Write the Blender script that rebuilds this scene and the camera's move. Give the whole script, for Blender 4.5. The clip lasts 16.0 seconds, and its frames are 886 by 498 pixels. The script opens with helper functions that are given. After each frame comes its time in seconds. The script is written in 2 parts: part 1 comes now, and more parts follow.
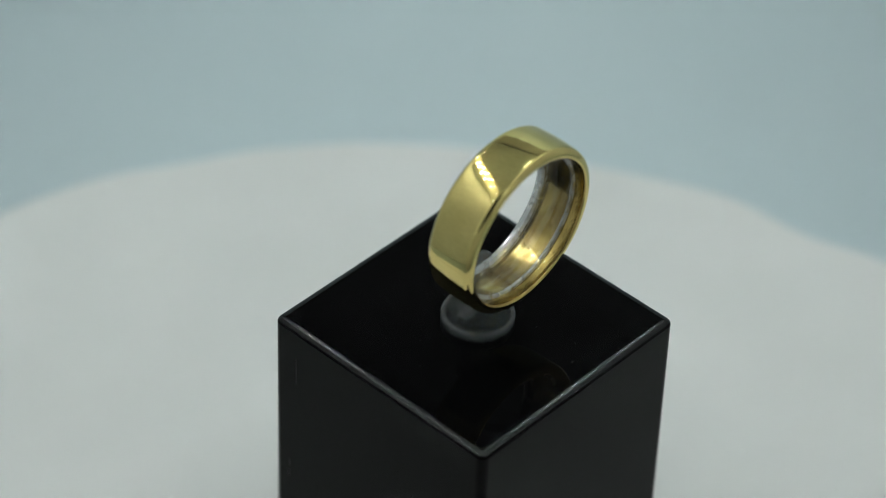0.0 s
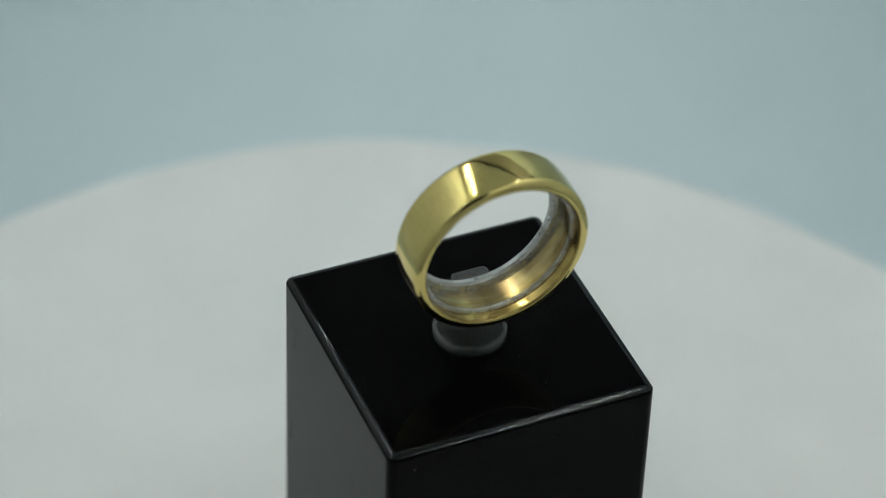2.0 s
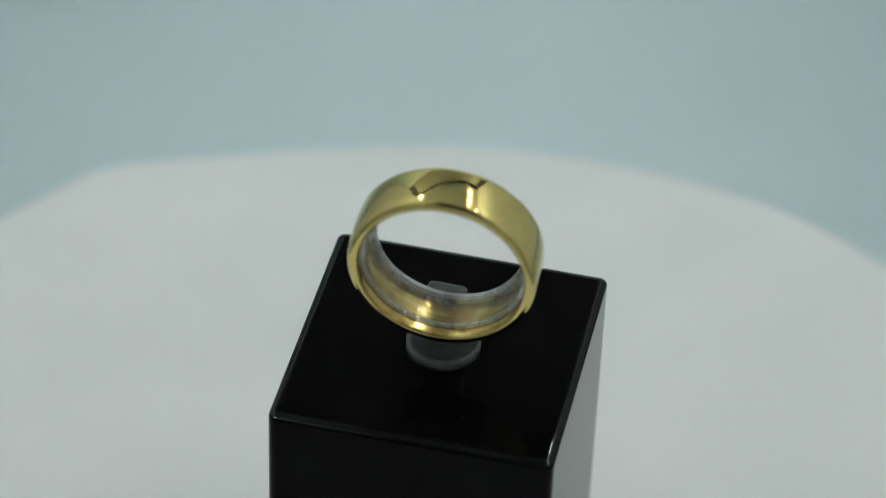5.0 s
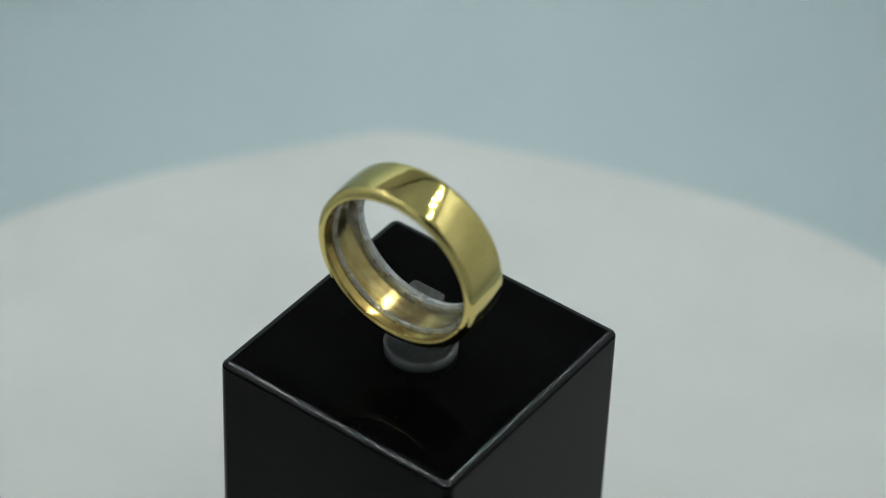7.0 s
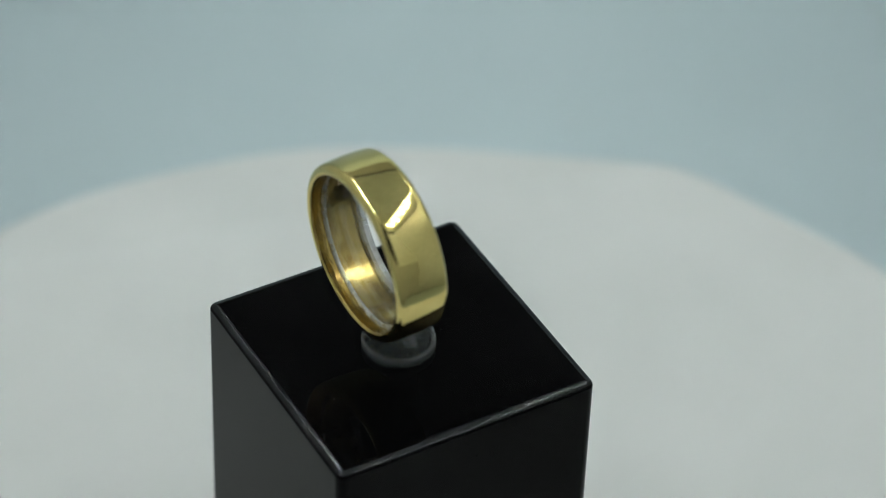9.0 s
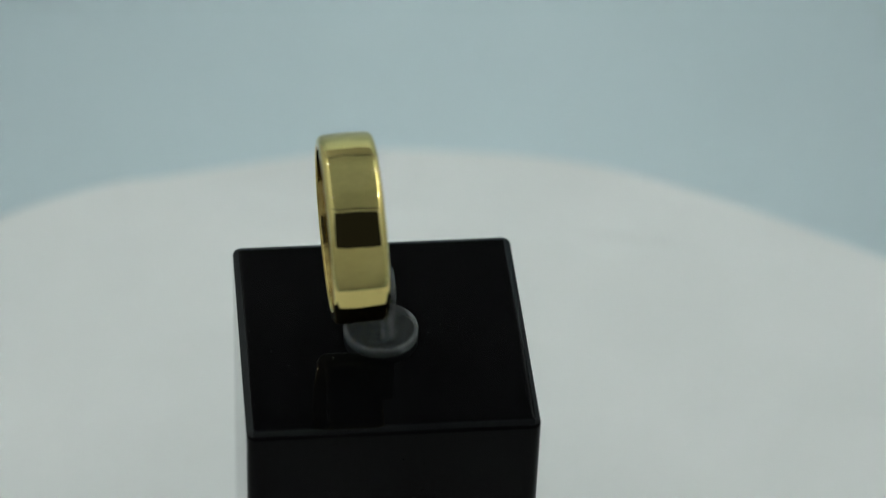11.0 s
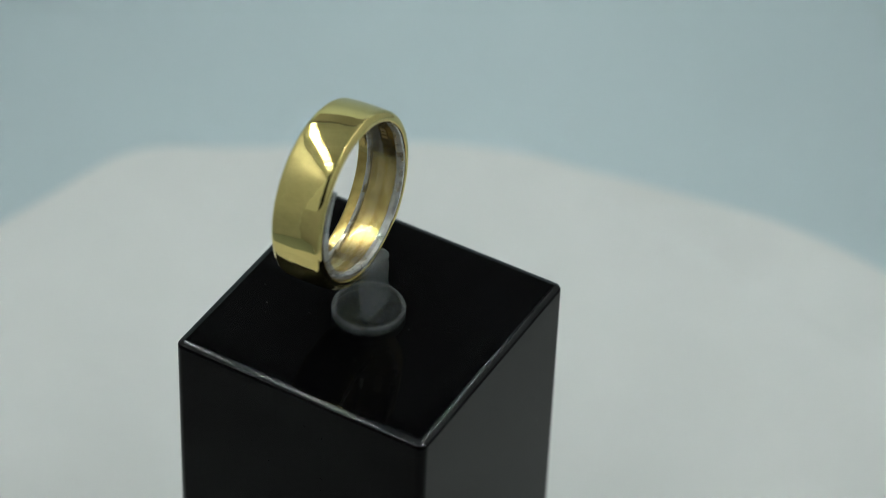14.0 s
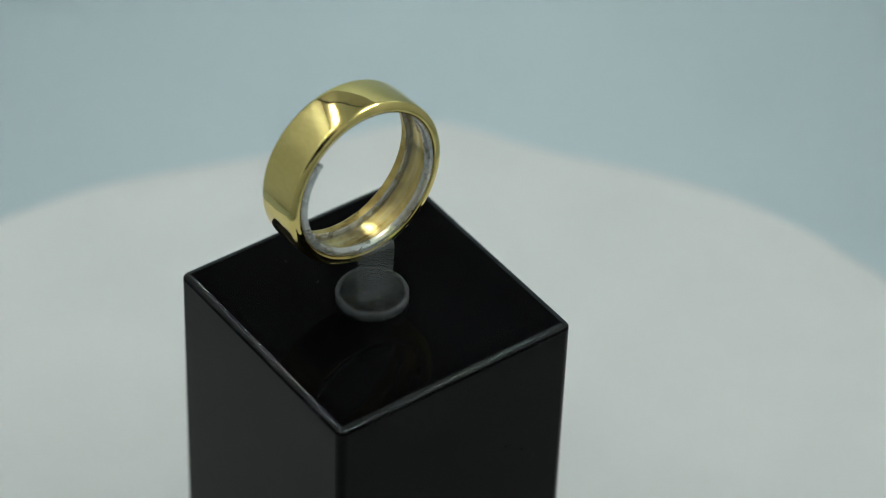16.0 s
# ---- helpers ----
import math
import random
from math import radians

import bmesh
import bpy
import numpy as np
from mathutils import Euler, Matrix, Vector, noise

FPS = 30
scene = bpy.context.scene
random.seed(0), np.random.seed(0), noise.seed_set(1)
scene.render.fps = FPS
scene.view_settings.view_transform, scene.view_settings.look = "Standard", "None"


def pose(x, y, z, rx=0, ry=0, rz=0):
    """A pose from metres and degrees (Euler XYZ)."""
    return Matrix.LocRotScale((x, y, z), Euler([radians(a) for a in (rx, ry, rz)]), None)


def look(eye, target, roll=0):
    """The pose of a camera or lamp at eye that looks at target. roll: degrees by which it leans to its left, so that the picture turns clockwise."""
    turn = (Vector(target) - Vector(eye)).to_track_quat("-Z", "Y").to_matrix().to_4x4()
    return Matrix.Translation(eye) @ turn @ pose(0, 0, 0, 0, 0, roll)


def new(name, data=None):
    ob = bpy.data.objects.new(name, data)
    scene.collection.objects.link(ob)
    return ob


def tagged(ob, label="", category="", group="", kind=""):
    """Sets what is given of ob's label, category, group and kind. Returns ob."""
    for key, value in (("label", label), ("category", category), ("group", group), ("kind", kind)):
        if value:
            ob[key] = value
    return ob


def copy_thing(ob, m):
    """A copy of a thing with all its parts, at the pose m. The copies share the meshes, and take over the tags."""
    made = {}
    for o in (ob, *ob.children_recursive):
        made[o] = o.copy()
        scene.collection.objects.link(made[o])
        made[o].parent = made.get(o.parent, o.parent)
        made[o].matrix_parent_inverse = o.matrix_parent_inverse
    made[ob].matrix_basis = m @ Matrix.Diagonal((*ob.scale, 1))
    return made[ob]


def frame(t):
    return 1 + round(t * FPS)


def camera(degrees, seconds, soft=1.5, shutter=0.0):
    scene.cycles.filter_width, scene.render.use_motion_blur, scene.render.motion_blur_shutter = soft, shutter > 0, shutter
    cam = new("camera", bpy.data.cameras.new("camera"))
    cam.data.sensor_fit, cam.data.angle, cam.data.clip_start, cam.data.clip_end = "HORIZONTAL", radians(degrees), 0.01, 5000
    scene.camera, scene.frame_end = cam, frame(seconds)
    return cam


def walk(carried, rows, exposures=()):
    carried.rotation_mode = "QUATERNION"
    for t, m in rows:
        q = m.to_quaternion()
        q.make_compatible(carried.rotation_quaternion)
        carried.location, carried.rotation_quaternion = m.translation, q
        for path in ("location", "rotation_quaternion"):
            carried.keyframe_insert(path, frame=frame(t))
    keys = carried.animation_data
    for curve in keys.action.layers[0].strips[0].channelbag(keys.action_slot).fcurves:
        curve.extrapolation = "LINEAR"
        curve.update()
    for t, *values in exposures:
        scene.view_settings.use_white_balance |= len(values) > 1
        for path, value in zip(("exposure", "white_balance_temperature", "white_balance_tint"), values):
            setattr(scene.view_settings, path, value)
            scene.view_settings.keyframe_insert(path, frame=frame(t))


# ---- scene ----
TOP = 0.085                 # height of the pillar's top over the light box floor
PLATE = TOP - 0.055         # height of the cloth on the turntable
TURN_START = 48.02          # turn of the table at the start, degrees
TURN_RATE = -11.9077        # degrees a second, clockwise from above
OFF_X, OFF_Y = 0.00316, -0.0047   # pillar's centre on the table
SECONDS = 16.0

# ---- camera ----
cam = camera(15.107, SECONDS, soft=1.0)
EYE = Vector((0.001868, -0.271318, 0.24363 + TOP))
AIM = Vector((0.001868, 0.01074, TOP))
cam.data.dof.use_dof = True
cam.data.dof.focus_distance = 0.362
cam.data.dof.aperture_fstop = 18.0
STAND = look(EYE, AIM, 2.23)
walk(cam, [(0.0, STAND), (SECONDS, STAND)])

# ---- world and light ----
LED_POWER = 668.0
LED_COLOUR = (0.945, 1.0, 0.985, 1)
world = bpy.data.worlds.new("dark_room")
world.use_nodes = True
world.node_tree.nodes["Background"].inputs["Color"].default_value = (0.5, 0.55, 0.6, 1)
world.node_tree.nodes["Background"].inputs["Strength"].default_value = 0.025
scene.world = world


# ---- materials ----
def material(name, colour, rough, metal=0.0, spec=0.5):
    m = bpy.data.materials.new(name)
    m.use_nodes = True
    b = m.node_tree.nodes["Principled BSDF"]
    b.inputs["Base Color"].default_value = (*colour, 1)
    b.inputs["Roughness"].default_value = rough
    b.inputs["Metallic"].default_value = metal
    b.inputs["Specular IOR Level"].default_value = spec
    return m, m.node_tree.nodes, m.node_tree.links, b


def noise_node(nodes, links, scale, detail=4.0, stretch=None):
    n = nodes.new("ShaderNodeTexNoise")
    n.inputs["Scale"].default_value = scale
    n.inputs["Detail"].default_value = detail
    co = nodes.new("ShaderNodeTexCoord")
    if stretch:
        mp = nodes.new("ShaderNodeMapping")
        mp.inputs["Scale"].default_value = stretch
        links.new(co.outputs["Object"], mp.inputs["Vector"])
        links.new(mp.outputs["Vector"], n.inputs["Vector"])
    else:
        links.new(co.outputs["Object"], n.inputs["Vector"])
    return n


def bump_chain(nodes, links, b, layers):
    """layers: (noise node, strength, distance)."""
    last = None
    for n, strength, distance in layers:
        bp = nodes.new("ShaderNodeBump")
        bp.inputs["Strength"].default_value = strength
        bp.inputs["Distance"].default_value = distance
        links.new(n.outputs["Fac"], bp.inputs["Height"])
        if last:
            links.new(last.outputs["Normal"], bp.inputs["Normal"])
        last = bp
    links.new(last.outputs["Normal"], b.inputs["Normal"])


def ramp_to(nodes, links, source, target, stops):
    r = nodes.new("ShaderNodeValToRGB")
    while len(r.color_ramp.elements) < len(stops):
        r.color_ramp.elements.new(0.5)
    for e, (at, c) in zip(r.color_ramp.elements, stops):
        e.position = at
        e.color = (*c, 1) if len(c) == 3 else c
    links.new(source, r.inputs["Fac"])
    links.new(r.outputs["Color"], target)
    return r


def second_lobe(m, share, rough):
    """Adds a broader, softer lobe to a metal: fine polishing marks veil the sharp reflection."""
    n, l = m.node_tree.nodes, m.node_tree.links
    b = n["Principled BSDF"]
    g = n.new("ShaderNodeBsdfAnisotropic")
    g.inputs["Roughness"].default_value = rough
    mix = n.new("ShaderNodeMixShader")
    mix.inputs["Fac"].default_value = share
    for socket, own in (("Base Color", "Color"), ("Normal", "Normal")):
        for link in b.inputs[socket].links:
            l.new(link.from_socket, g.inputs[own])
    l.new(b.outputs["BSDF"], mix.inputs[1])
    l.new(g.outputs["BSDF"], mix.inputs[2])
    l.new(mix.outputs["Shader"], n["Material Output"].inputs["Surface"])


def gold_material():
    m, n, l, b = material("polished_gold", (0.90, 0.66, 0.27), 0.1, 1.0)
    wave = noise_node(n, l, 260, 2)
    ripple = noise_node(n, l, 1100, 2)
    fine = noise_node(n, l, 5000, 3, (1, 0.25, 1))
    smear = noise_node(n, l, 330, 6)
    bump_chain(n, l, b, [(wave, 0.42, 0.00012), (ripple, 0.09, 0.00002), (fine, 0.12, 0.0000015)])
    ramp_to(n, l, smear.outputs["Fac"], b.inputs["Roughness"], [(0.35, (0.012,) * 3), (0.68, (0.03,) * 3)])
    ramp_to(n, l, wave.outputs["Fac"], b.inputs["Base Color"], [(0.3, (0.735, 0.59, 0.212)), (0.7, (0.79, 0.645, 0.248))])
    return m


def spotted_gold_material():
    m, n, l, b = material("spotted_gold_inside", (0.82, 0.55, 0.22), 0.08, 1.0)
    wave = noise_node(n, l, 420, 3)
    fine = noise_node(n, l, 3500, 4)
    spots = noise_node(n, l, 330, 3)
    bump_chain(n, l, b, [(wave, 0.4, 0.00012), (fine, 0.8, 0.00002)])
    # browner than the outer gold, with darker spots at random
    ramp_to(n, l, spots.outputs["Fac"], b.inputs["Base Color"], [(0.36, (0.40, 0.27, 0.085)), (0.58, (0.69, 0.51, 0.18))])
    second_lobe(m, 0.18, 0.3)
    return m


def lacquer_material(name, spec, peel, depth=0.000006):
    m, n, l, b = material(name, (0.002, 0.002, 0.0022), 0.03, 0.0, spec)
    wave = noise_node(n, l, 160, 3)
    orange = noise_node(n, l, 2200, 2)
    dust = noise_node(n, l, 1500, 2)
    bump_chain(n, l, b, [(wave, 0.1, 0.0001), (orange, peel, depth)])
    ramp_to(n, l, dust.outputs["Fac"], b.inputs["Roughness"], [(0.5, (0.01,) * 3), (0.78, (0.04,) * 3)])
    ramp_to(n, l, dust.outputs["Fac"], b.inputs["Base Color"], [(0.74, (0.002, 0.002, 0.0022)), (0.82, (0.02, 0.02, 0.02))])
    return m


def cloth_material():
    m, n, l, b = material("white_cloth", (0.8, 0.8, 0.78), 0.95, 0.0, 0.1)
    big = noise_node(n, l, 35, 3)
    weave = noise_node(n, l, 1400, 3)
    bump_chain(n, l, b, [(big, 0.3, 0.002), (weave, 0.35, 0.0002)])
    ramp_to(n, l, big.outputs["Fac"], b.inputs["Base Color"], [(0.3, (0.71, 0.72, 0.70)), (0.7, (0.765, 0.77, 0.75))])
    b.inputs["Sheen Weight"].default_value = 0.15
    return m


def backdrop_material():
    m, n, l, b = material("blue_grey_sheet", (0.5, 0.61, 0.65), 0.6, 0.0, 0.2)
    big = noise_node(n, l, 9, 3)
    grain = noise_node(n, l, 900, 3)
    bump_chain(n, l, b, [(grain, 0.15, 0.0002)])
    ramp_to(n, l, big.outputs["Fac"], b.inputs["Base Color"], [(0.3, (0.565, 0.665, 0.69)), (0.7, (0.595, 0.69, 0.715))])
    return m


def plain_material(name, colour, rough, scale, amount):
    m, n, l, b = material(name, colour, rough)
    g = noise_node(n, l, scale, 4)
    bump_chain(n, l, b, [(g, 0.2, 0.0005)])
    ramp_to(n, l, g.outputs["Fac"], b.inputs["Base Color"],
            [(0.3, tuple(c * (1 - amount) for c in colour)), (0.7, tuple(min(1, c * (1 + amount)) for c in colour))])
    return m


def lining_material():
    m, n, l, b = material("white_box_lining", (0.66, 0.68, 0.68), 0.5)
    fold = noise_node(n, l, 7, 1)
    wrinkle = noise_node(n, l, 60, 4)
    bump_chain(n, l, b, [(fold, 0.6, 0.04), (wrinkle, 0.12, 0.001)])
    ramp_to(n, l, wrinkle.outputs["Fac"], b.inputs["Base Color"], [(0.3, (0.62, 0.64, 0.64)), (0.7, (0.69, 0.71, 0.71))])
    return m


def clear_material(name, tint, frost, rough=0.05, shine=0.04):
    """Thin moulded plastic: mostly see-through, a little milky, glossy at a slant."""
    m = bpy.data.materials.new(name)
    m.use_nodes = True
    n, l = m.node_tree.nodes, m.node_tree.links
    n.remove(n["Principled BSDF"])
    clear = n.new("ShaderNodeBsdfTransparent")
    clear.inputs["Color"].default_value = (*tint, 1)
    milk = n.new("ShaderNodeBsdfDiffuse")
    milk.inputs["Color"].default_value = (0.74, 0.76, 0.76, 1)
    gloss = n.new("ShaderNodeBsdfAnisotropic")
    gloss.inputs["Roughness"].default_value = rough
    cloud = noise_node(n, l, 700, 3)
    ripple = noise_node(n, l, 1800, 2)
    bp = n.new("ShaderNodeBump")
    bp.inputs["Strength"].default_value, bp.inputs["Distance"].default_value = 0.3, 0.00004
    l.new(ripple.outputs["Fac"], bp.inputs["Height"])
    body = n.new("ShaderNodeMixShader")
    ramp_to(n, l, cloud.outputs["Fac"], body.inputs["Fac"], [(0.3, (frost * 0.7,) * 3), (0.7, (frost * 1.3,) * 3)])
    l.new(clear.outputs[0], body.inputs[1])
    l.new(milk.outputs[0], body.inputs[2])
    facing = n.new("ShaderNodeLayerWeight")
    for x in (gloss, facing):
        l.new(bp.outputs["Normal"], x.inputs["Normal"])
    steep = n.new("ShaderNodeMath")
    steep.operation = "POWER"
    l.new(facing.outputs["Facing"], steep.inputs[0])
    steep.inputs[1].default_value = 4.0
    slant = n.new("ShaderNodeMath")
    slant.operation = "MULTIPLY_ADD"
    l.new(steep.outputs[0], slant.inputs[0])
    slant.inputs[1].default_value, slant.inputs[2].default_value = 0.5, shine
    whole = n.new("ShaderNodeMixShader")
    l.new(slant.outputs[0], whole.inputs["Fac"])
    l.new(body.outputs[0], whole.inputs[1])
    l.new(gloss.outputs[0], whole.inputs[2])
    l.new(whole.outputs[0], n["Material Output"].inputs["Surface"])
    return m


def led_material():
    m = bpy.data.materials.new("lit_diode")
    m.use_nodes = True
    n = m.node_tree.nodes
    e = n.new("ShaderNodeEmission")
    e.inputs["Color"].default_value = LED_COLOUR
    e.inputs["Strength"].default_value = LED_POWER
    m.node_tree.links.new(e.outputs[0], n["Material Output"].inputs["Surface"])
    return m


GOLD = gold_material()
GOLD_IN = spotted_gold_material()
LACQUER = lacquer_material("black_lacquer", 0.06, 0.1)
# Same lacquer with gloss and ripple raised to strengthen the glints on the edge.
EDGE = lacquer_material("lacquer_edge_glint", 0.27, 0.3, 0.00002)
CLOTH = cloth_material()
SHEET = backdrop_material()
CLEAR = clear_material("clear_plastic", (0.97, 0.98, 0.98), 0.02, 0.04, 0.07)
SMOKE = clear_material("milky_plastic_foot", (0.85, 0.86, 0.87), 0.035, 0.2, 0.02)
FROST = clear_material("frosted_clear_plastic", (0.88, 0.9, 0.9), 0.085, 0.14)
RIM = clear_material("pale_plastic_rim", (0.85, 0.87, 0.87), 0.09, 0.1, 0.05)
LINING = lining_material()
TABLE = plain_material("dark_table_laminate", (0.06, 0.055, 0.05), 0.5, 20, 0.2)
PLASTIC = plain_material("white_turntable_plastic", (0.7, 0.7, 0.7), 0.4, 200, 0.02)
BACK_CLOTH = plain_material("grey_fabric", (0.26, 0.265, 0.26), 0.9, 900, 0.2)
BLACK_TRIM = plain_material("black_binding", (0.06, 0.06, 0.06), 0.8, 900, 0.2)
# White milk mixed in to stand for light refracted along the clear lips.
PALE = clear_material("clear_plastic_painted_gleam", (0.9, 0.93, 0.95), 0.42, 0.04, 0.28)
GREY_CLOTH = plain_material("grey_front_lining", (0.48, 0.48, 0.47), 0.6, 60, 0.05)
BOARD = plain_material("pale_circuit_board", (0.6, 0.61, 0.6), 0.5, 300, 0.03)
SCUFF = plain_material("scuffed_lacquer", (0.012, 0.012, 0.012), 0.7, 2000, 0.3)
DUST = plain_material("pale_dust", (0.1, 0.1, 0.095), 0.9, 3000, 0.2)
STAMP = plain_material("stamped_gold_shadow", (0.3, 0.2, 0.08), 0.5, 2000, 0.2)
LED = led_material()


# ---- mesh helpers ----
def part(name, bm, mat, parent=None, label="", m=None, smooth=False):
    me = bpy.data.meshes.new(name)
    bmesh.ops.recalc_face_normals(bm, faces=bm.faces)
    if smooth:
        for f in bm.faces:
            f.smooth = True
    bm.to_mesh(me)
    bm.free()
    for x in (mat if isinstance(mat, (list, tuple)) else [mat]):
        me.materials.append(x)
    ob = new(name, me)
    if parent:
        ob.parent = parent
    if m:
        ob.matrix_basis = m
    if label:
        tagged(ob, label)
    return ob


def box_mesh(x0, x1, y0, y1, z0, z1, bevel=0.0, segments=3, rim=0):
    bm = bmesh.new()
    bmesh.ops.create_cube(bm, size=1, matrix=Matrix.Translation(((x0 + x1) / 2, (y0 + y1) / 2, (z0 + z1) / 2))
                          @ Matrix.Diagonal((x1 - x0, y1 - y0, z1 - z0, 1)))
    if bevel:
        r = bmesh.ops.bevel(bm, geom=bm.edges[:], offset=bevel, segments=segments, profile=0.5, affect="EDGES")
        for f in r["faces"]:
            f.smooth = True
            f.material_index = rim
    return bm


def revolve(profile, steps, a0=0.0, a1=2 * math.pi, axis="y", thin=0.0):
    """A closed ring of (radius, along) points swept about an axis, whole or as an arc with end caps."""
    bm = bmesh.new()
    whole = abs(a1 - a0 - 2 * math.pi) < 1e-6
    rows = []
    for i in range(steps if whole else steps + 1):
        a = a0 + (a1 - a0) * i / steps
        c, s = math.cos(a), math.sin(a)
        k = min(1.0, i / (0.12 * steps)) if thin else 1.0
        swept = [(thin + (r - thin) * (0.15 + 0.85 * k), h) for r, h in profile] if thin else profile
        rows.append([bm.verts.new((r * c, h, r * s) if axis == "y" else (r * c, r * s, h)) for r, h in swept])
    k = len(profile)
    for i in range(steps):
        p, q = rows[i], rows[(i + 1) % len(rows)]
        for j in range(k):
            bm.faces.new((p[j], p[(j + 1) % k], q[(j + 1) % k], q[j]))
    if not whole:
        bm.faces.new(rows[0])
        bm.faces.new(rows[-1][::-1])
    return bm


def arc(cx, cy, r, d0, d1, n):
    return [(cx + r * math.cos(radians(d0 + (d1 - d0) * i / n)), cy + r * math.sin(radians(d0 + (d1 - d0) * i / n))) for i in range(n + 1)]


# ---- the light box, its lamps and the table under it ----
BOX_X, FRONT, BACK, CEIL = 0.165, -0.14, 0.26, TOP + 0.275


def structure(name, bm, mat, label):
    return tagged(part(name, bm, mat), label, kind="structure")


def backdrop_sheet():
    """A sheet 1.5 mm thick: flat on the floor, a tight curve, then up the back wall."""
    r, y1 = 0.045, BACK - 0.006
    line = [(FRONT + 0.002, 0.0), (0.0, 0.0), (y1 - r, 0.0)]
    line += [(y1 - r + r * math.sin(radians(a)), r - r * math.cos(radians(a))) for a in range(9, 91, 9)]
    line += [(y1, 0.15), (y1, TOP + 0.165)]
    bm = bmesh.new()
    rows = []
    for i, (y, z) in enumerate(line):
        p, q = line[max(0, i - 1)], line[min(len(line) - 1, i + 1)]
        d = Vector((q[0] - p[0], q[1] - p[1])).normalized()
        ny, nz = -d.y * 0.0015, d.x * 0.0015
        rows.append([bm.verts.new((x, y + k * ny, z + 0.0015 + k * nz)) for x, k in
                     ((-BOX_X + 0.002, 0), (BOX_X - 0.002, 0), (BOX_X - 0.002, 1), (-BOX_X + 0.002, 1))])
    for p, q in zip(rows, rows[1:]):
        for k in range(4):
            f = bm.faces.new((p[k], p[(k + 1) % 4], q[(k + 1) % 4], q[k]))
            f.smooth = k in (0, 2)
    bm.faces.new(rows[0])
    bm.faces.new(rows[-1])
    return structure("backdrop", bm, SHEET, "blue-grey sheet curving up behind the turntable")


backdrop_sheet()
structure("wall_left", box_mesh(-BOX_X - 0.004, -BOX_X, FRONT, BACK, 0, CEIL), LINING, "white lined side wall of the light box")
structure("wall_right", box_mesh(BOX_X, BOX_X + 0.004, FRONT, BACK, 0, CEIL), LINING, "white lined side wall of the light box")
structure("wall_back", box_mesh(-BOX_X - 0.004, BOX_X + 0.004, BACK, BACK + 0.004, 0, CEIL), BACK_CLOTH, "grey fabric back wall of the light box")
structure("wall_front", box_mesh(-BOX_X - 0.004, BOX_X + 0.004, FRONT - 0.004, FRONT, 0, TOP + 0.06), GREY_CLOTH, "low grey lined front panel of the light box")
structure("ceiling", box_mesh(-BOX_X - 0.004, BOX_X + 0.004, FRONT, BACK + 0.004, CEIL, CEIL + 0.004), LINING, "white lined roof of the light box")
for side in (-1, 1):
    a, b = sorted((side * 0.075, side * (BOX_X + 0.004)))
    structure("wall_front", box_mesh(a, b, FRONT - 0.004, FRONT, TOP + 0.0605, CEIL - 0.0225), LINING, "white lined front panel beside the opening")
structure("valance", box_mesh(-BOX_X - 0.004, BOX_X + 0.004, FRONT - 0.004, FRONT, CEIL - 0.022, CEIL), LINING, "white lined strip over the front opening")
structure("table", box_mesh(-0.35, 0.35, -0.42, 0.32, -0.025, 0.0, 0.002), TABLE, "dark laminate table under the light box")


for side in (-1, 1):
    a, b = sorted((side * 0.142, side * (BOX_X - 0.0005)))
    structure("trim", box_mesh(a, b, BACK - 0.0045, BACK - 0.0005, TOP + 0.1665, CEIL - 0.0125, 0.001, 2), BLACK_TRIM, "black fabric binding down the back corner")
structure("trim", box_mesh(-0.16, 0.16, BACK - 0.007, BACK - 0.001, CEIL - 0.007, CEIL - 0.0005, 0.002, 2), BLACK_TRIM, "black fabric binding along the roof's edge")
structure("trim", box_mesh(-BOX_X, BOX_X, FRONT + 0.0005, FRONT + 0.010, CEIL - 0.008, CEIL - 0.0005, 0.002, 2), BLACK_TRIM, "black fabric binding along the roof's edge")


def led_bar():
    bar = tagged(new("led_light_bar"), "pale light bar with rows of lit diodes", "lamp", "light bars in the roof")
    part("board", box_mesh(-0.017, 0.017, -0.175, 0.175, -0.002, 0.0), BOARD, bar)
    shape = None
    for row in range(3):
        for k in range(13):
            at = Matrix.Translation(((row - 1) * 0.010, (k - 6) * 0.027, -0.0021))
            if shape is None:
                first = part("diode", box_mesh(-0.0009, 0.0009, -0.0009, 0.0009, -0.0001, 0.0002), LED, bar, m=at)
                shape = first.data
            else:
                d = new("diode", shape)
                d.parent, d.matrix_basis = bar, at
    return bar


BAR = led_bar()
BAR.matrix_basis = pose(-0.12, 0.07, CEIL - 0.0005)
copy_thing(BAR, pose(0.12, 0.07, CEIL - 0.0005))


# ---- the turntable and its cloth ----
def bell(a, at, wide):
    d = (a - at + 180) % 360 - 180
    return math.exp(-(d / wide) ** 2)


def cloth_radius(deg):
    r = 0.0978
    r += 0.0045 * bell(deg, 233, 8) + 0.0022 * bell(deg, 0, 10) - 0.0012 * bell(deg, 14, 8) + 0.0026 * bell(deg, 130, 7)
    r += 0.0014 * bell(deg, 168, 30) + 0.0015 * bell(deg, 80, 18) - 0.0012 * bell(deg, 187, 14) + 0.001 * bell(deg, 48, 10)
    return r + 0.0006 * noise.noise(Vector((math.cos(radians(deg)) * 4, math.sin(radians(deg)) * 4, 0.3)))


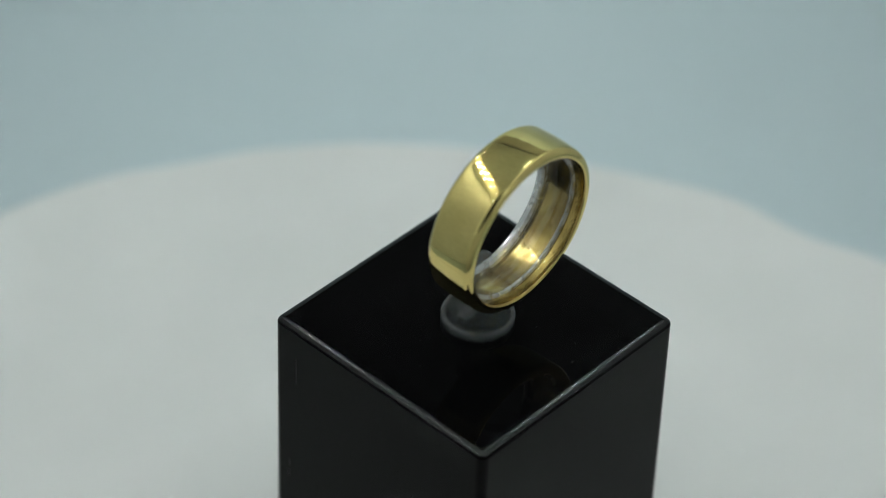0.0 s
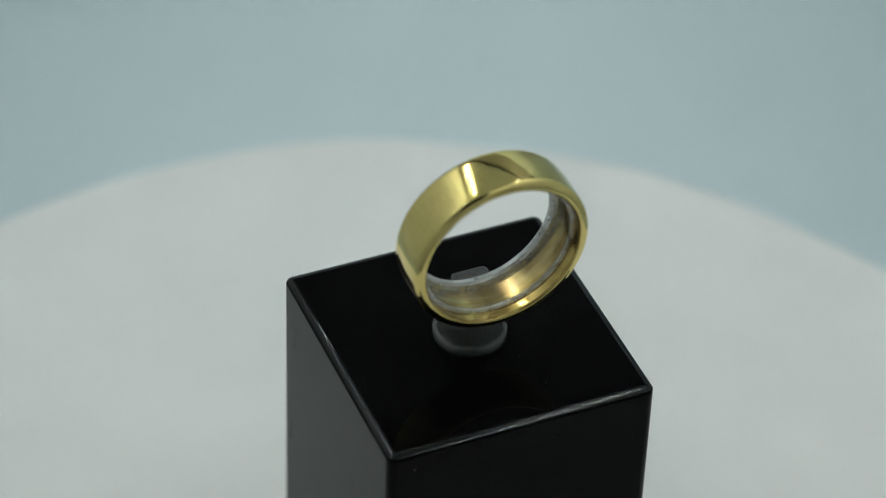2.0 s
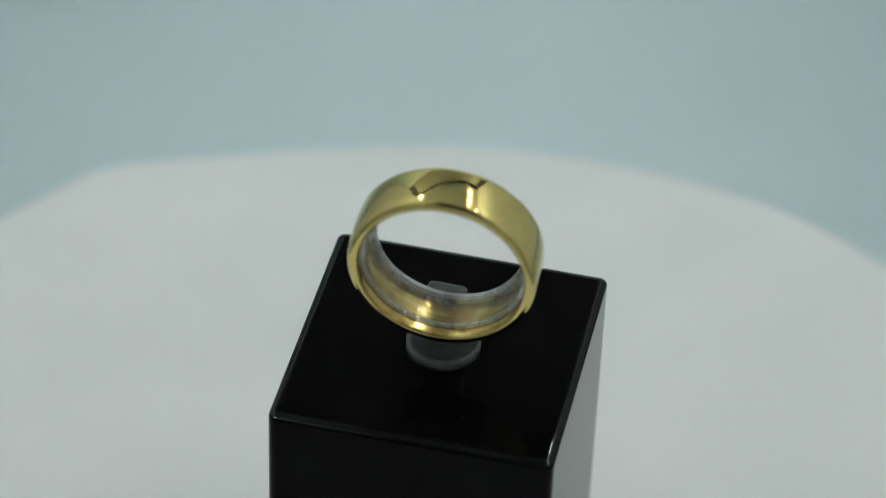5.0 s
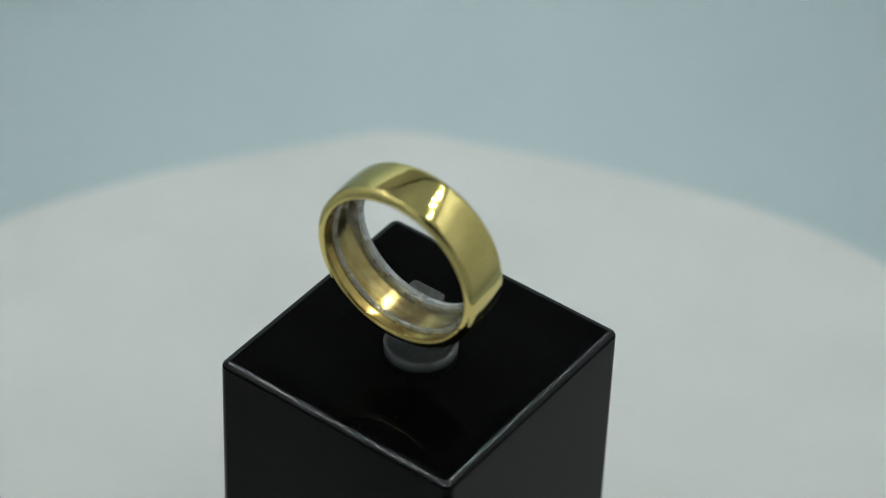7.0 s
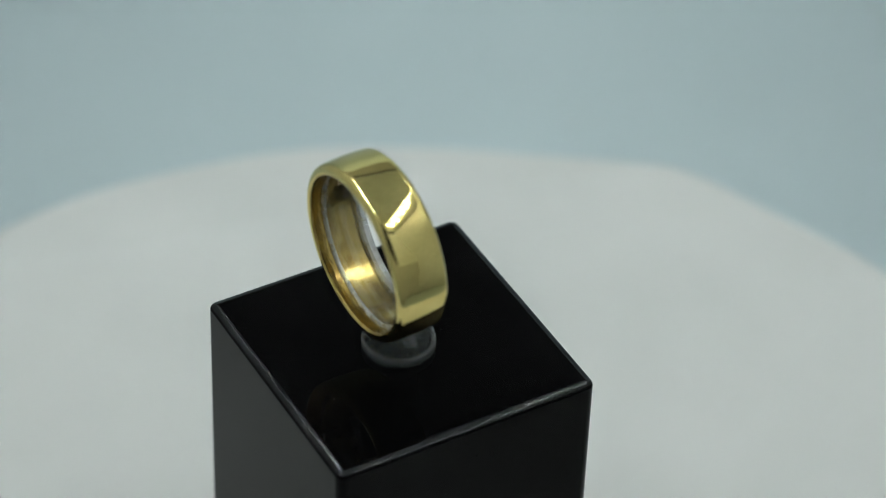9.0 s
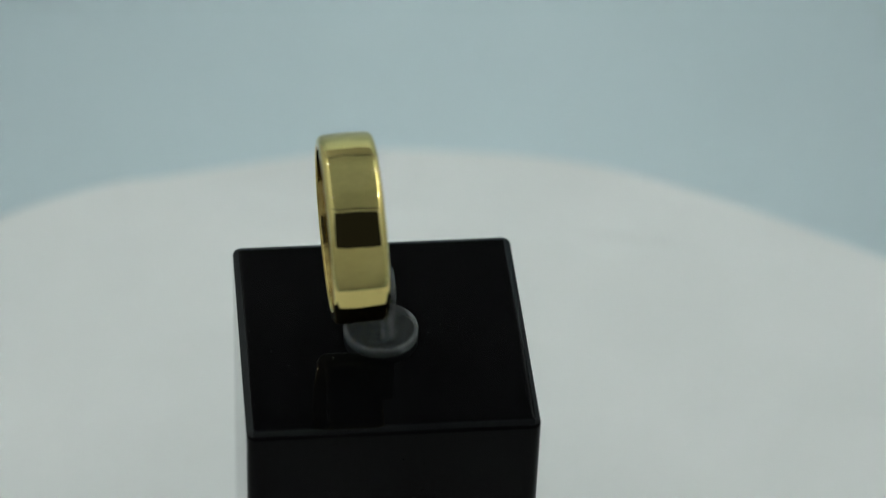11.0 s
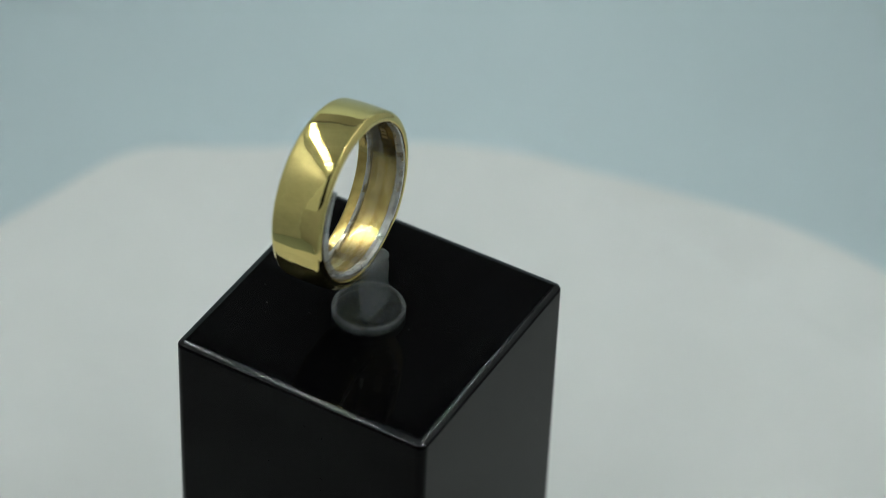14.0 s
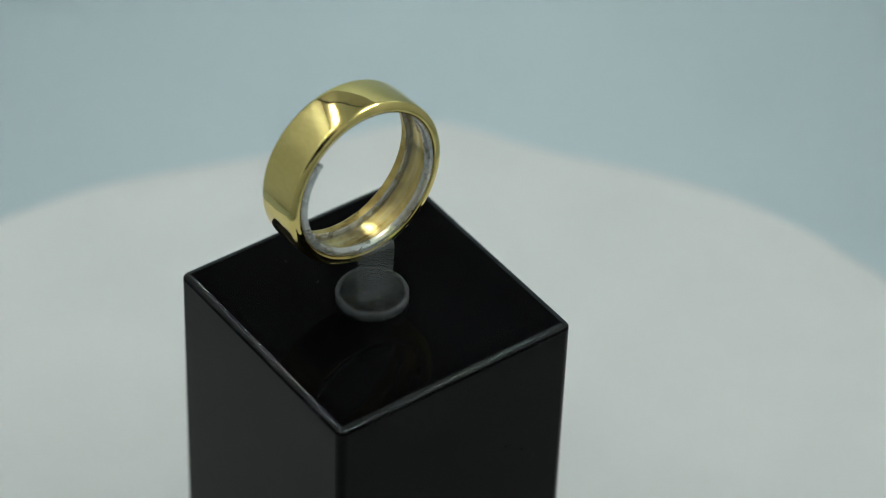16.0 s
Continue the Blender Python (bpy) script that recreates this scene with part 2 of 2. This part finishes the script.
def cloth_height(x, y, deg):
    s = (x * -0.9695 + y * 0.245) - 0.0809          # past the long fold
    z = 0.0011 * noise.noise(Vector((x * 28, y * 28, 1.7))) + 0.0003 * noise.noise(Vector((x * 80, y * 80, 4.1)))
    if s > -0.002:
        k = min(1.0, max(0.0, (s + 0.002) / 0.004))
        z -= 0.0007 * k * k * (3 - 2 * k) + 0.03 * max(0.0, s)
    rr = math.hypot(x, y)
    z += 0.0016 * bell(deg, 16, 5) * max(0.0, (rr - 0.07) / 0.03)
    z -= 0.0012 * bell(deg, 9, 4) * max(0.0, (rr - 0.07) / 0.03)
    z += 0.0012 * bell(deg, 233, 8) * max(0.0, (rr - 0.075) / 0.025)
    return z


def cloth_cover(parent):
    bm = bmesh.new()
    steps, rings = 360, 70
    rows = []
    mid = bm.verts.new((0, 0, PLATE))
    for i in range(steps):
        deg = 360 * i / steps
        c, s = math.cos(radians(deg)), math.sin(radians(deg))
        edge = cloth_radius(deg)
        col = []
        for j in range(1, rings + 1):
            r = (edge - 0.002) * j / rings
            col.append(bm.verts.new((r * c, r * s, PLATE + cloth_height(r * c, r * s, deg))))
        z0 = col[-1].co.z
        for a in (18, 36, 54, 72, 90):
            r = edge - 0.002 + 0.002 * math.sin(radians(a))
            col.append(bm.verts.new((r * c, r * s, z0 - 0.002 + 0.002 * math.cos(radians(a)))))
        hem = 0.0015 * math.sin(radians(deg * 11)) + 0.001 * math.sin(radians(deg * 17 + 40))
        for f in (0.35, 0.7, 1.0):
            r = edge + f * (0.003 + hem)
            col.append(bm.verts.new((r * c, r * s, (z0 - 0.002) * (1 - f) + 0.0032 * f)))
        rows.append(col)
    for i in range(steps):
        p, q = rows[i], rows[(i + 1) % steps]
        bm.faces.new((mid, p[0], q[0]))
        for j in range(len(p) - 1):
            bm.faces.new((p[j], p[j + 1], q[j + 1], q[j]))
    bm.normal_update()
    return part("cloth_cover", bm, CLOTH, parent, "soft white cloth with a long fold", smooth=True)


def turntable():
    prof = [(0.012, 0.003), (0.085, 0.003), (0.087, 0.005), (0.087, PLATE - 0.008), (0.085, PLATE - 0.006), (0.012, PLATE - 0.006)]
    base = tagged(new("turntable"), "round display turntable covered in soft white cloth", "turntable")
    part("platter", revolve(prof, 96, axis="z"), PLASTIC, base, "white plastic platter")
    cloth_cover(base)
    return base


# ---- the pillar ----
def rolled_edge():
    """The lacquer's rolled top edge: (inset from the side, drop below the top), from the flat top outward."""
    run, fall, line, a = 0.0, 0.0, [(0.0, 0.0)], 0.0
    for to, radius, n in ((12, 0.0012, 3), (32, 0.0017, 8), (90, 0.0005, 9)):
        step = (to - a) / n
        for _ in range(n):
            mid = radians(a + step / 2)
            ds = radius * radians(step)
            run, fall, a = run + ds * math.cos(mid), fall + ds * math.sin(mid), a + step
            line.append((run, fall))
    return [(run - x, z) for x, z in line]


def pillar_body(wx, wy, height, corner):
    bm = bmesh.new()

    def outline(inset, z):
        r = max(corner - inset, 0.00012)
        ring_of = []
        for cx, cy, a0 in ((1, 1, 0), (-1, 1, 90), (-1, -1, 180), (1, -1, 270)):
            for x, y in arc(cx * (wx - inset - r), cy * (wy - inset - r), r, a0, a0 + 90, 6):
                ring_of.append(bm.verts.new((x, y, z)))
        return ring_of
    edge = rolled_edge()
    levels = [(edge[0][0] + 0.00006, 0.0)] + edge + [(0.0, edge[-1][1] + 0.00008), (0.0, height - 0.0003), (0.0003, height)]
    rows = [outline(inset, height - drop) for inset, drop in levels]
    bm.faces.new(rows[0])
    bm.faces.new(rows[-1][::-1])
    for i, (p, q) in enumerate(zip(rows, rows[1:])):
        for k in range(len(p)):
            f = bm.faces.new((p[k], q[k], q[(k + 1) % len(p)], p[(k + 1) % len(p)]))
            f.smooth = i < len(edge) + 1 or k % 7 != 6
            # upper part of the roll takes the lacquer with boosted glints
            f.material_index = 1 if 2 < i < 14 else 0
    return bm


def display_pillar():
    h = TOP - PLATE
    pillar = new("display_pillar")
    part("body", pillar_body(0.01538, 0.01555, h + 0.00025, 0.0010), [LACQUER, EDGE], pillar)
    tagged(pillar, "glossy black lacquered square pillar standing on white cloth", "display stand")

    def scuff(x0, x1, y0, y1, z0, z1):
        part("scratch", box_mesh(x0, x1, y0, y1, h + z0, h + z1, 0.00002, 1), SCUFF, pillar, "dull scratch in the lacquer")
    w = -0.01535
    scuff(w - 0.00003, w + 0.0001, 0.01195, 0.01218, -0.0076, -0.0038)
    scuff(w - 0.00003, w + 0.0001, 0.01296, 0.01318, -0.0208, -0.0195)
    scuff(w - 0.00003, w + 0.0001, 0.01300, 0.01345, -0.0224, -0.0213)
    scuff(w - 0.00003, w + 0.0001, -0.00985, -0.00966, -0.0206, -0.0194)
    scuff(w - 0.00003, w + 0.0001, -0.0079, -0.0077, -0.0228, -0.0212)
    scuff(w - 0.00003, w + 0.0001, -0.00575, -0.00555, -0.0131, -0.0122)
    e = 0.01552
    scuff(-0.0100, -0.0098, e - 0.0001, e + 0.00003, -0.0133, -0.0126)
    scuff(-0.0110, -0.01085, e - 0.0001, e + 0.00003, -0.0176, -0.0168)
    for x, y, r in ((0.0047, -0.0105, 0.00012), (0.0076, 0.0025, 0.00010), (0.0061, -0.0098, 0.00008)):
        bm = bmesh.new()
        bmesh.ops.create_icosphere(bm, subdivisions=1, radius=r * 0.6)
        bmesh.ops.scale(bm, vec=(1.6, 0.8, 0.5), verts=bm.verts)
        part("dust_speck", bm, DUST, pillar, "pale speck of dust", m=pose(x, y, h + 0.00028, 0, 0, x * 20000))
    return pillar


# ---- the clear ring holder ----
RING_X, RING_Y, RING_Z = 0.00077, -0.00359, 0.01597


def ring_holder():
    prof = [(0.0002, 0.0), (0.00348, 0.0), (0.00348, 0.0006), (0.0002, 0.0006)]
    base = new("ring_holder")
    foot = part("foot", revolve(prof, 96, axis="z"), SMOKE, base)
    prof = [(0.00352, 0.0), (0.00385, 0.0)] + arc(0.00385, 0.00022, 0.00022, -90, 0, 3)[1:] + [(0.00407, 0.00085)]
    prof += arc(0.00382, 0.00085, 0.00025, 0, 180, 6)[1:] + [(0.00352, 0.00062)]
    part("rim", revolve(prof, 96, axis="z"), RIM, foot, "paler raised plastic rim")
    tagged(base, "clear plastic ring clip on a round foot", "ring holder")
    part("stem", box_mesh(-0.0021, 0.0022, -0.00015, 0.0014, 0.0006, 0.0081, 0.00055, 4), FROST, base, "frosted flat plastic stem")
    # open loop inside the ring, with a lip at each rim
    r1, r0 = 0.00880, 0.0082
    prof = [(r1, -0.0012), (r1, 0.0021), (r1 - 0.00016, 0.0021), (r1 - 0.00016, -0.0012)]
    at = pose(RING_X - 0.0002, RING_Y + 0.00025, RING_Z - 0.00025, 2.38, 0, 1.76)
    loop = part("clip_loop", revolve(prof, 110, radians(-228), radians(43), thin=r1), CLEAR, base,
                "clear plastic open loop holding the ring", smooth=True, m=at)
    prof = [(r1, 0.00215), (r1, 0.0027), (r1 - 0.0002, 0.0030), (r0 - 0.0001, 0.0031), (r0 - 0.0003, 0.0028), (r0 - 0.0003, 0.0024), (r0, 0.00215)]
    part("lip", revolve(prof, 110, radians(-228), radians(43), thin=r1), PALE, loop, "clear plastic lip along the loop, whitened to show its gleam")
    prof = [(r1, -0.0012), (r1, -0.0016), (r0 + 0.0002, -0.00155), (r0 + 0.0001, -0.0014), (r0 + 0.0002, -0.0012)]
    part("lip", revolve(prof, 110, radians(-228), radians(43), thin=r1), PALE, loop, "clear plastic lip along the loop, whitened to show its gleam")
    return base


# ---- the ring ----
def ring():
    ro, ri, hw, f = 0.00999, 0.00875, 0.00296, 0.00075
    prof = arc(ro - f, -hw + f, f, -90, 0, 6)
    n = 8
    for i in range(1, n):
        u = -1 + 2 * i / n
        prof.append((ro + 0.00009 * (1 - u * u), u * (hw - f)))
    prof += arc(ro - f, hw - f, f, 0, 90, 6)
    inner = arc(ri + 0.0003, hw - 0.0003, 0.0003, 90, 180, 4)
    inner += [(ri, 0.0016), (ri, 0.0), (ri, -0.0016)]
    inner += arc(ri + 0.0003, -hw + 0.0003, 0.0003, 180, 270, 4)
    bm = revolve(prof + inner, 220)
    for face in bm.faces:
        c = face.calc_center_median()
        if math.hypot(c.x, c.z) < ri + 0.0002:
            face.material_index = 1
    band = new("ring")
    part("band", bm, [GOLD, GOLD_IN], band, smooth=True)
    tagged(band, "polished yellow gold wedding band held upright in a clear clip", "ring")
    for k in range(3):
        a = radians(158 + k * 4.2)
        part("hallmark", box_mesh(-0.00022, 0.00022, -0.00035, 0.00035, -0.00002, 0.00002), STAMP, band, "tiny stamped mark",
             m=Matrix.Translation((ri * math.cos(a), 0.0006, ri * math.sin(a))) @ Matrix.Rotation(-a - math.pi / 2, 4, "Y"))
    return band


TABLE_TOP = turntable()
PILLAR = display_pillar()
HOLDER = ring_holder()
RING = ring()


# ---- what moves: all that stands on the turntable ----
def motions():
    steps = 64
    rest = {TABLE_TOP: pose(0, 0, 0), PILLAR: pose(OFF_X, OFF_Y, PLATE),
            HOLDER: pose(OFF_X + 0.0002, OFF_Y - 0.00025, TOP + 0.00025),
            RING: pose(OFF_X + RING_X, OFF_Y + RING_Y, TOP + RING_Z, 2.38, 0, 1.76)}
    for ob, m in rest.items():
        walk(ob, [(SECONDS * i / steps, pose(0, 0, 0, 0, 0, TURN_START + TURN_RATE * SECONDS * i / steps) @ m) for i in range(steps + 1)])


motions()
